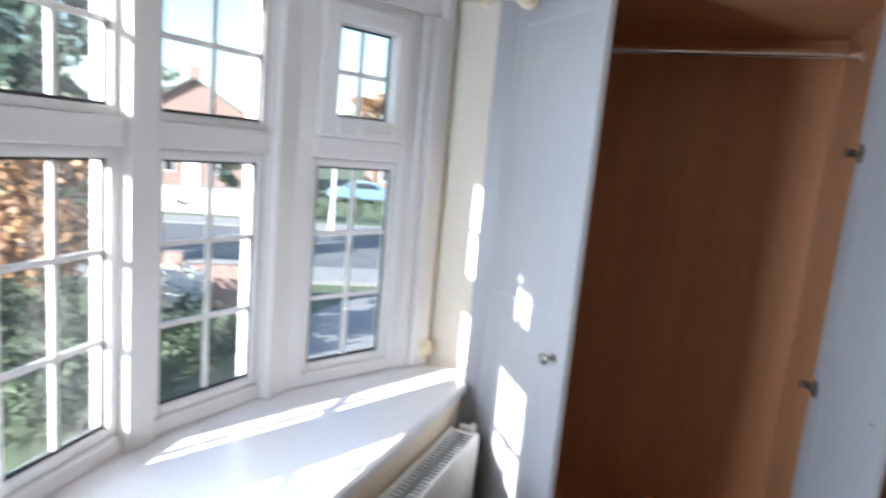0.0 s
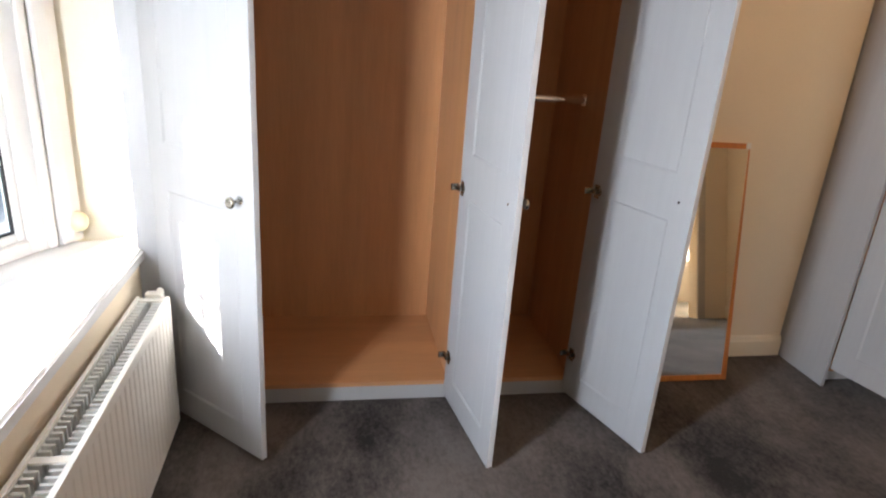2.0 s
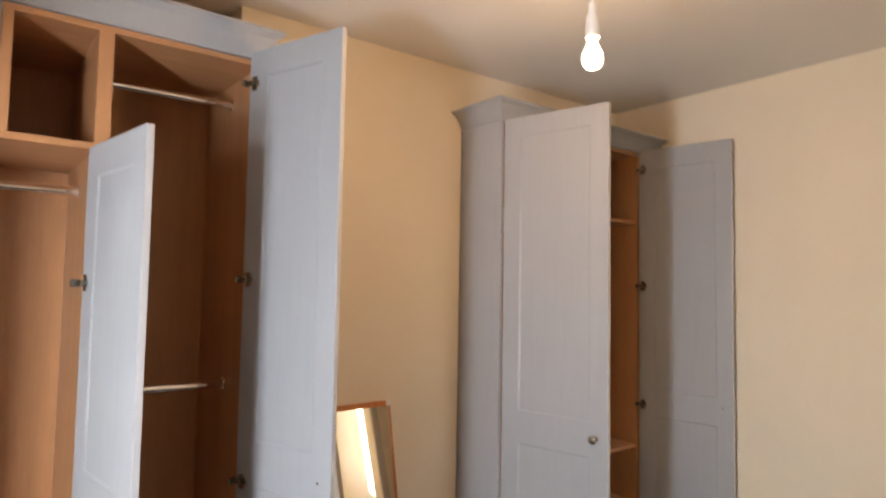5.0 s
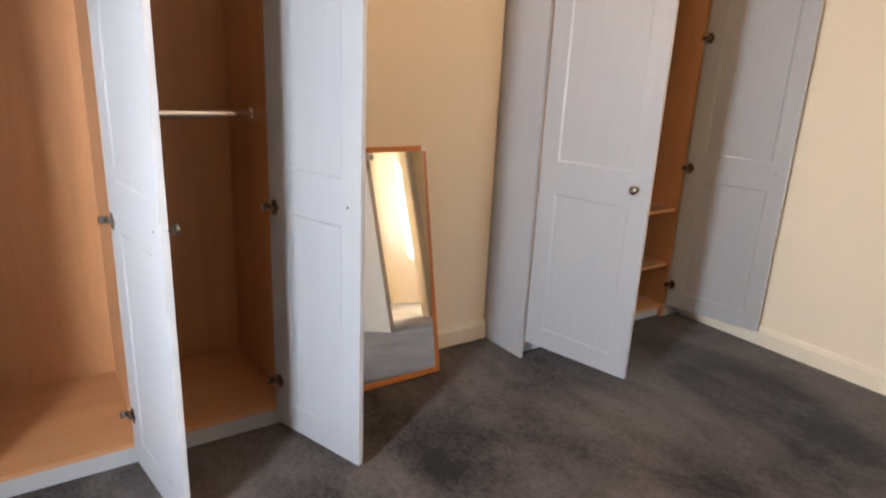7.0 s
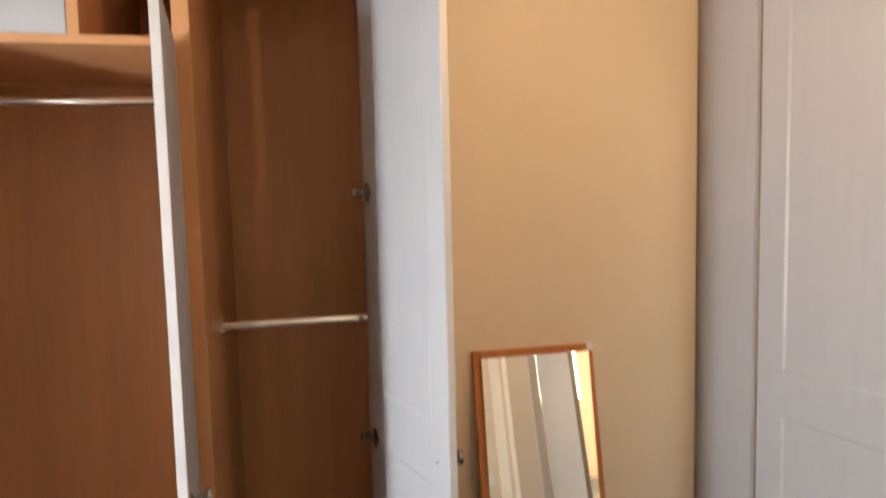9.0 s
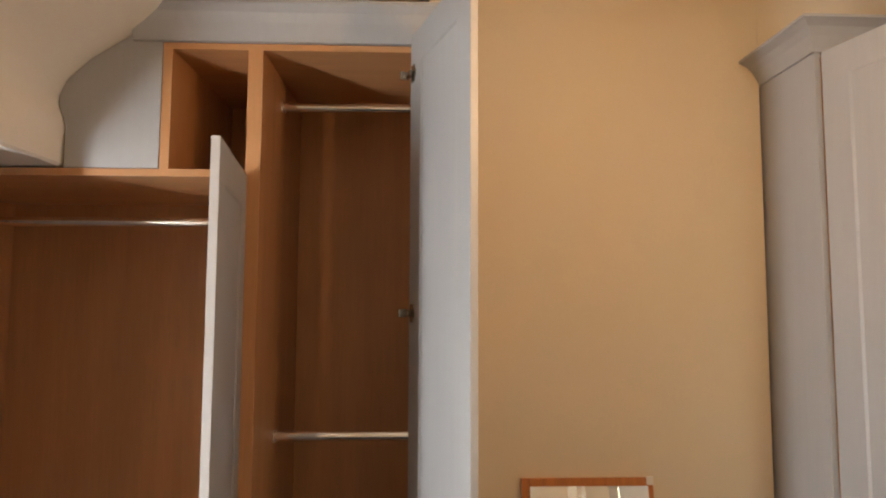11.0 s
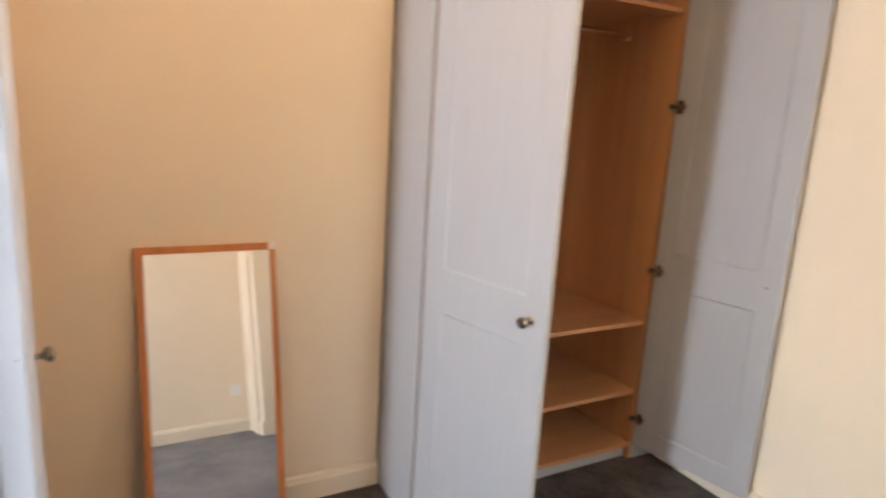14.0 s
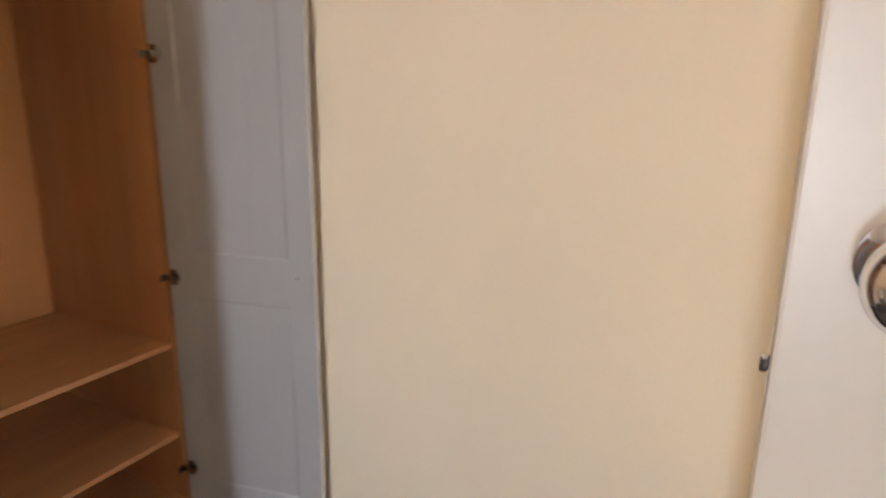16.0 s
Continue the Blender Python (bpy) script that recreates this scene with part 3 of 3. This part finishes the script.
def ridged_panel(x0, x1, front):
    bm = bmesh.new()
    n = 41
    pts = []
    for i in range(n):
        y = RY0 + 0.04 + (RY1 - RY0 - 0.08) * i / (n - 1)
        pts += [(x1, y - 0.012), (x1 - 0.0030 * front, y - 0.007), (x1 - 0.0030 * front, y + 0.007), (x1, y + 0.012)]
    pts = [(x0, RY0), (x1, RY0)] + pts + [(x1, RY1), (x0, RY1)]
    rows = []
    for z in (RZ0 + 0.03, RZ1 - 0.03):
        rows.append([bm.verts.new((x, y, z)) for x, y in pts])
    for i in range(len(pts)):
        j = (i + 1) % len(pts)
        bm.faces.new((rows[0][i], rows[0][j], rows[1][j], rows[1][i]))
    box(bm, (x0, RY0, RZ0), (x1, RY1, RZ0 + 0.031), 0.003)
    box(bm, (x0, RY0, RZ1 - 0.031), (x1, RY1, RZ1), 0.003)
    bmesh.ops.recalc_face_normals(bm, faces=bm.faces[:])
    return bm


part("front_panel", ridged_panel(RX1 - 0.014, RX1, 1), RAD, radiator, "ridged white front panel")
part("rear_panel", boxes([((RX0, RY0, RZ0), (RX0 + 0.012, RY1, RZ1))], 0.003), RAD, radiator)
part("end_cheek", boxes([((RX0 + 0.013, RY1 - 0.003, RZ0 + 0.01), (RX1 - 0.015, RY1, RZ1 - 0.012))]), RAD, radiator)
part("end_cheek", boxes([((RX0 + 0.013, RY0, RZ0 + 0.01), (RX1 - 0.015, RY0 + 0.003, RZ1 - 0.012))]), RAD, radiator)
bm = bmesh.new()
y = RY0 + 0.02
while y < RY1 - 0.02:
    for xa, xb in ((RX0 + 0.014, RX0 + 0.040), (RX1 - 0.044, RX1 - 0.017)):
        box(bm, (xa, y, RZ0 + 0.05), (xb, y + 0.0075, RZ1 - 0.008))
        box(bm, (xa if xa < 0.48 else xb - 0.002, y, RZ0 + 0.05), ((xa + 0.002) if xa < 0.48 else xb, y + 0.015, RZ1 - 0.008))
    y += 0.021
tagged(part("convector_grille", bm, FIN, radiator, "grey convector fins"), kind="stuff")
for y in (-0.95, -0.16):
    part("top_bridge", boxes([((RX0 + 0.012, y, RZ1 - 0.012), (RX1 - 0.014, y + 0.02, RZ1 - 0.005))]), RAD, radiator)
valve = thing("radiator_valve", Matrix.Translation((0.51, -0.10, 0.5)), "white plastic radiator bleed fitting and wall bracket", "valve")
part("valve_cap", boxes([((-0.035, -0.03, -0.02), (0.02, 0.004, 0.016))], 0.006), WHITE_PLASTIC, valve)
part("valve_body", rod((-0.0, 0.004, 0.0), (0.0, 0.03, 0.004), 0.012), WHITE_PLASTIC, valve)
part("pipe", rod((-0.01, -0.01, -0.5), (-0.01, -0.01, -0.02), 0.0075), RAD, valve)

# ---- curtain pole and hold-back ----
pole = thing("curtain_pole", Matrix.Translation((0.570, 0, 1.948)), "cream painted wooden curtain pole over the window", "curtain pole")
part("rod", rod((0, -1.90, 0), (0, -0.147, 0), 0.0265, 24), CREAM_PLASTIC, pole, smooth=True)
for s, y in ((1, -0.147), (-1, -1.90)):
    part("end_cap", lathe([(0.0265, -0.012), (0.033, -0.008), (0.0345, 0.0), (0.0345, 0.012), (0.031, 0.019), (0.020, 0.022), (0.004, 0.0225)], Matrix.Translation((0, y, 0)) @ pose(0, 0, 0, -90 * s), 28), CREAM_PLASTIC, pole, smooth=True)
    yb = y - 0.05 * s
    bm = lathe([(0.0275, -0.011), (0.0325, -0.008), (0.0325, 0.008), (0.0275, 0.011)], Matrix.Translation((0, yb, 0)) @ pose(0, 0, 0, 90), 24)
    lathe([(0.016, 0.026), (0.0135, 0.045), (0.019, 0.058), (0.019, 0.066), (0.013, 0.074), (0.013, 0.092), (0.024, 0.102), (0.031, 0.110), (0.031, 0.126)], Matrix.Translation((0, yb, 0)) @ pose(0, 0, 0, 0, -90, 0), 22, bm)
    box(bm, (-0.136, yb - 0.034, -0.036), (-0.1262, yb + 0.034, 0.0572), 0.003)
    part("bracket", bm, CREAM_PLASTIC, pole, "turned cream bracket", smooth=True)
hold = thing("curtain_holdback", Matrix.Translation((0.228, 0.128, 0.70)), "round cream curtain hold-back on the reveal", "holdback")
part("stem", rod((0, 0, 0), (0, -0.035, 0), 0.009), CREAM_PLASTIC, hold, smooth=True)
part("ball", lathe([(0.008, 0), (0.023, 0.004), (0.033, 0.015), (0.037, 0.029), (0.033, 0.045), (0.020, 0.056), (0.004, 0.060)], Matrix.Translation((0, -0.033, 0)) @ pose(0, 0, 0, 90), 24), CREAM_PLASTIC, hold, smooth=True)

# ---- pendant bulb ----
pend = thing("pendant_bulb", Matrix.Translation(BULB), "bare lit bulb in a white pendant lampholder", "light bulb")
part("ceiling_rose", lathe([(0.045, CEIL - BULB[2]), (0.042, CEIL - BULB[2] - 0.012), (0.02, CEIL - BULB[2] - 0.024), (0.005, CEIL - BULB[2] - 0.026)], steps=24), WHITE_PLASTIC, pend, smooth=True)
part("flex", rod((0, 0, 0.155), (0, 0, CEIL - BULB[2] - 0.02), 0.0035, 10), WHITE_PLASTIC, pend)
part("lampholder", lathe([(0.004, 0.165), (0.012, 0.158), (0.013, 0.125), (0.019, 0.118), (0.020, 0.085), (0.0215, 0.080), (0.0215, 0.052), (0.018, 0.048)], steps=24), WHITE_PLASTIC, pend, smooth=True)
bulb = part("glass_bulb", lathe([(0.013, 0.05), (0.0145, 0.035), (0.022, 0.018), (0.0295, 0.0), (0.031, -0.014), (0.0285, -0.028), (0.020, -0.040), (0.009, -0.045), (0.002, -0.046)], steps=28), BULB_GLOW, pend, "glowing frosted bulb", True)
bulb.visible_shadow = False

# ---- bedroom door, frame and socket ----
DW, DT = 0.685, 0.036
leaf = thing("door_1", pose(3.515, -2.377, 0.012, 0, 0, 90.5), "white painted flush bedroom door standing open", "door", kind="structure")
bm = bmesh.new()
box(bm, (0, -DT / 2, 0), (DW, DT / 2, 2.0), 0.003)
part("leaf", bm, DOOR_SHADED, leaf)
for s in (-1, 1):
    bm = lathe([(0.026, 0), (0.026, 0.004), (0.014, 0.008), (0.010, 0.014), (0.010, 0.026), (0.016, 0.032), (0.026, 0.040), (0.028, 0.050), (0.026, 0.056), (0.0255, 0.058), (0.023, 0.062), (0.012, 0.068), (0.002, 0.069)], steps=32)
    part("door_knob", bm, CHROME, leaf, "polished chrome door knob", True, Matrix.Translation((DW - 0.057, s * DT / 2, 1.372)) @ pose(0, 0, 0, -90 * s))
part("latch", boxes([((DW, -0.004, 1.291), (DW + 0.006, 0.004, 1.303))], 0.003), CHROME, leaf, "chrome latch bolt")
part("latch_plate", boxes([((DW - 0.0005, -0.009, 1.262), (DW + 0.0004, 0.009, 1.332))]), CHROME, leaf)
fr = thing("door_frame", Matrix(), "white painted door frame and architrave", "door frame", kind="structure")
for x0, x1 in ((DOOR_L - 0.07, DOOR_L - 0.002), (DOOR_R + 0.002, DOOR_R + 0.07)):
    part("architrave", boxes([((x0, -2.368, 0), (x1, -2.35, 2.10))], 0.004), DOOR_SHADED, fr)
part("architrave", boxes([((DOOR_L - 0.07, -2.368, 2.101), (DOOR_R + 0.07, -2.35, 2.17))], 0.004), DOOR_SHADED, fr)
sock = thing("wall_socket", Matrix.Translation((3.13, -2.80, 0.32)), "white single wall socket above the skirting", "socket")
part("plate", boxes([((-0.043, 0, -0.043), (0.043, 0.009, 0.043))], 0.003), WHITE_PLASTIC, sock)
for x in (0.018,):
    part("switch", boxes([((x - 0.008, 0.009, 0.012), (x + 0.008, 0.013, 0.03))], 0.001), WHITE_PLASTIC, sock)

# ---- outside ----
GZ = -2.6
setting("ground", boxes([((-900, -900, GZ - 0.5), (900, 900, GZ))]), GRASS, "green lawn and verges round the houses", "ground")
ROADM = Matrix.Translation((-12.0, 17.5, GZ)) @ pose(0, 0, 0, 0, 0, 37)


def slab(lo, hi, m, bevel=0.0):
    bm = boxes([(lo, hi)], bevel)
    bmesh.ops.transform(bm, matrix=m, verts=bm.verts[:])
    return bm


setting("road", slab((-120, -4.2, -0.3), (120, 4.2, 0.012), ROADM), ASPHALT, "grey asphalt residential road", "road")
for s in (-1, 1):
    setting("pavement", slab((-120, min(s * 4.2, s * 6.2), -0.3), (120, max(s * 4.2, s * 6.2), 0.11), ROADM, 0.01), PAVING, "pale concrete pavement with kerb", "pavement")
setting("driveway", boxes([((-6.9, 6.9, GZ - 0.3), (-1.0, 12.6, GZ + 0.02))]), PAVING, "pale paved front driveway", "driveway")


def garden_wall(a, b, h, material, label):
    a, b = Vector((*a, GZ)), Vector((*b, GZ))
    ob = thing("garden_wall", Matrix.Translation(a) @ pose(0, 0, 0, 0, 0, math.degrees(math.atan2(b.y - a.y, b.x - a.x))), label, "wall")
    L = (b - a).length
    part("wall_body", boxes([((0, -0.11, -0.2), (L, 0.11, h))], 0.01), material, ob)
    part("coping", boxes([((-0.02, -0.15, h), (L + 0.02, 0.15, h + 0.07))], 0.012), PAVING, ob)
    for x in (0.0, L):
        part("pier", boxes([((x - 0.2, -0.2, -0.2), (x + 0.2, 0.2, h + 0.22))], 0.015), material, ob)


garden_wall((-9.7, 8.3), (-7.9, 9.7), 1.02, BRICK, "low red brick garden wall with pale coping")
garden_wall((-24.5, 18.2), (-18.5, 22.8), 1.25, RENDER_W, "white rendered garden wall across the road")


def leaf_cloud(rng, centres, count, size):
    """Small leaf blades strewn over uneven clumps."""
    verts, faces = [], []
    for _ in range(count):
        c, r = centres[rng.integers(len(centres))]
        d = rng.normal(size=3)
        p = np.array(c) + d / np.linalg.norm(d) * np.array(r) * rng.uniform(0.55, 1.08)
        u, v = rng.normal(size=3), rng.normal(size=3)
        u /= np.linalg.norm(u)
        v -= u * (v @ u)
        v /= np.linalg.norm(v)
        s = size * rng.uniform(0.6, 1.4)
        k = len(verts)
        verts += [p - u * s, p + v * s * 0.45, p + u * s, p - v * s * 0.45]
        faces.append((k, k + 1, k + 2, k + 3))
    me = bpy.data.meshes.new("crown")
    me.from_pydata([tuple(map(float, q)) for q in verts], [], faces)
    bm = bmesh.new()
    bm.from_mesh(me)
    bpy.data.meshes.remove(me)
    return bm


def tree(seed, x, y, h, spread, material, label, conifer=False, name="tree"):
    rng = np.random.default_rng(seed)
    ob = thing(name, Matrix.Translation((x, y, GZ)), label, "tree")
    bm = lathe([(0.03 * h, -0.1), (0.022 * h, 0.3 * h), (0.012 * h, 0.7 * h), (0.004 * h, 0.96 * h)], steps=10)
    cs = []
    for k in range(26):
        q = (k + 0.5) / 26
        z = h * (0.14 + 0.83 * q) if conifer else h * rng.uniform(0.4, 0.95)
        r = spread * (1 - 0.85 * q) if conifer else spread * rng.uniform(0.3, 0.95) * (1 - 0.5 * abs(z / h - 0.6))
        a = rng.uniform(0, 6.283)
        tip = (r * math.cos(a), r * math.sin(a), z)
        rod((0, 0, z - 0.12 * h * (not conifer)), tip, 0.006 * h, 6, bm)
        cs.append(((tip[0] * 0.8, tip[1] * 0.8, z), (spread * 0.34, spread * 0.34, h * 0.06)))
    part("trunk", bm, BARK, ob)
    part("crown", leaf_cloud(rng, cs, 3200, 0.018 * h + 0.03), material, ob)


tree(3, -15.5, 9.6, 9.5, 2.2, LEAF_BLUE, "dense blue-green conifer in a front garden", True)
tree(4, -8.6, 4.6, 3.6, 1.5, LEAF_RUST, "small rust-leaved autumn tree in the garden")
tree(5, -33, 17, 9.0, 3.4, LEAF, "leafy green garden tree across the road")
tree(6, -23, 41, 8.0, 3.0, LEAF_RUST, "golden autumn street tree")
tree(7, -40, 34, 9.0, 3.2, LEAF, "dark green tree behind the houses")
tree(8, -26.5, 28.5, 4.6, 0.9, LEAF_BLUE, "narrow dark conifer beside the brick house", True)


def shrub(seed, x, y, size, material, label, category="hedge", m=None):
    rng = np.random.default_rng(seed)
    ob = thing("hedge" if category == "hedge" else "shrub", m or Matrix.Translation((x, y, GZ)), label, category)
    cs = []
    for _ in range(40):
        cs.append(((rng.uniform(-1, 1) * size[0], rng.uniform(-1, 1) * size[1], rng.uniform(0.25, 0.85) * size[2]), (0.32, 0.32, 0.3)))
    part("foliage", leaf_cloud(rng, cs, 3600, 0.07), material, ob)
    for k in range(5):
        part("stem", rod((size[0] * (k - 2) / 3, 0, -0.1), (size[0] * (k - 2) / 3, 0.1, size[2] * 0.7), 0.03, 6), BARK, ob)


shrub(11, 0, 0, (6.0, 0.5, 1.3), LEAF, "clipped green garden hedge across the road", m=ROADM @ Matrix.Translation((4, 8.2, 0)))
shrub(12, 0, 0, (4.0, 0.5, 1.2), LEAF, "clipped green garden hedge across the road", m=ROADM @ Matrix.Translation((-9, 8.4, 0)))
shrub(13, -9.0, 7.5, (0.55, 0.5, 1.0), RENDER_W, "white flowering garden shrub by the drive", "shrub")
shrub(14, -9.6, 4.2, (1.5, 1.0, 1.5), LEAF, "green garden shrub below the window", "shrub")
shrub(15, -6.9, 5.9, (0.9, 0.8, 0.9), LEAF, "low green garden shrub beside the drive", "shrub")
shrub(16, -6.6, 3.2, (1.0, 0.9, 0.9), LEAF, "low green garden shrub below the window", "shrub")


def house(x, y, turn, w, d, eave, ridge, label):
    ob = thing("house", Matrix.Translation((x, y, GZ)) @ pose(0, 0, 0, 0, 0, turn), label, "house")
    prof = [(-w / 2, -0.3), (w / 2, -0.3), (w / 2, eave), (0, ridge), (-w / 2, eave)]
    part("wall", prism(prof, "y", 0, d), BRICK, ob)
    bm = bmesh.new()
    for s in (-1, 1):
        tmp = prism([(0, ridge + 0.16), (0, ridge - 0.02), (s * (w / 2 + 0.35), eave - 0.3), (s * (w / 2 + 0.35), eave - 0.12)], "y", -0.3, d + 0.3)
        me = bpy.data.meshes.new("t")
        tmp.to_mesh(me)
        tmp.free()
        bm.from_mesh(me)
        bpy.data.meshes.remove(me)
    roof = part("roof", bm, ROOF, ob)
    part("chimney", boxes([((-0.45, d * 0.3, ridge - 0.3), (0.45, d * 0.3 + 0.7, ridge + 1.1))], 0.02), BRICK, roof)
    for wx, wz in ((-w * 0.24, 0.9), (w * 0.24, 0.9), (-w * 0.24, 3.3), (w * 0.24, 3.3)):
        win = part("window", boxes([((wx - 0.7, -0.06, wz), (wx + 0.7, 0.02, wz + 0.08)), ((wx - 0.7, -0.06, wz + 1.12), (wx + 0.7, 0.02, wz + 1.2)), ((wx - 0.7, -0.06, wz + 0.08), (wx - 0.62, 0.02, wz + 1.12)), ((wx + 0.62, -0.06, wz + 0.08), (wx + 0.7, 0.02, wz + 1.12)), ((wx - 0.04, -0.06, wz + 0.08), (wx + 0.04, 0.02, wz + 1.12))]), UPVC, ob, "white window frame")
        part("pane", boxes([((wx - 0.62, -0.02, wz + 0.08), (wx + 0.62, 0.0, wz + 1.12))]), CARGLASS, win)
    part("door", boxes([((-0.5, -0.05, -0.05), (0.5, 0.02, 2.05))], 0.01), UPVC, ob)


house(-32.0, 31.0, 44, 7.4, 10, 5.0, 7.3, "brick gabled house with brown tiled roof")
house(-22.5, 46.0, 30, 7.4, 10, 5.0, 7.3, "brick gabled house with brown tiled roof")
house(-44.0, 20.0, 60, 7.4, 10, 5.0, 7.3, "brick gabled house with brown tiled roof")


def car(m, paint, label):
    ob = thing("car", m, label, "car")
    side = [(-2.05, 0.32), (-2.1, 0.62), (-1.95, 0.86), (-1.15, 0.93), (-0.55, 1.38), (0.2, 1.46), (1.1, 1.40), (1.75, 0.98), (2.05, 0.90), (2.1, 0.5), (2.02, 0.32)]
    bm = prism(side, "y", -0.82, 0.82)
    bmesh.ops.bevel(bm, geom=bm.edges[:], offset=0.06, segments=2, affect="EDGES")
    body = part("body", bm, paint, ob, smooth=True)
    for s in (-1, 1):
        part("window", prism([(-0.95, 0.96), (-0.5, 1.32), (0.2, 1.39), (1.0, 1.34), (1.45, 1.0)], "y", min(s * 0.80, s * 0.826), max(s * 0.80, s * 0.826)), CARGLASS, body)
        for x in (-1.3, 1.3):
            wheel = part("wheel", lathe([(0.2, 0), (0.31, 0.02), (0.32, 0.1), (0.31, 0.18), (0.2, 0.2)], Matrix.Translation((x, s * 0.68 - 0.1, 0.32)) @ pose(0, 0, 0, -90), 20), RUBBER, ob)
            part("rim", lathe([(0.19, 0), (0.19, 0.012), (0.05, 0.02)], Matrix.Translation((x, s * 0.79, 0.32)) @ pose(0, 0, 0, -90 * s), 16), CHROME, wheel)


car(Matrix.Translation((-20.5, 34.5, GZ + 0.012)) @ pose(0, 0, 0, 0, 0, 28), CAR_BLUE, "pale blue hatchback parked across the road")

lamp_post = thing("street_lamp", Matrix.Translation((-13.8, 21.0, GZ)), "slim white-painted street lamp post at the kerb", "street lamp")
part("base", lathe([(0.11, -0.2), (0.11, 0.9), (0.09, 0.95), (0.07, 1.0)], steps=16), POST_WHITE, lamp_post, smooth=True)
part("post", lathe([(0.065, 1.0), (0.05, 4.6), (0.045, 5.2)], steps=16), POST_WHITE, lamp_post, smooth=True)
part("lantern", boxes([((-0.10, -0.12, 5.2), (0.55, 0.12, 5.34))], 0.03), POST_WHITE, lamp_post)
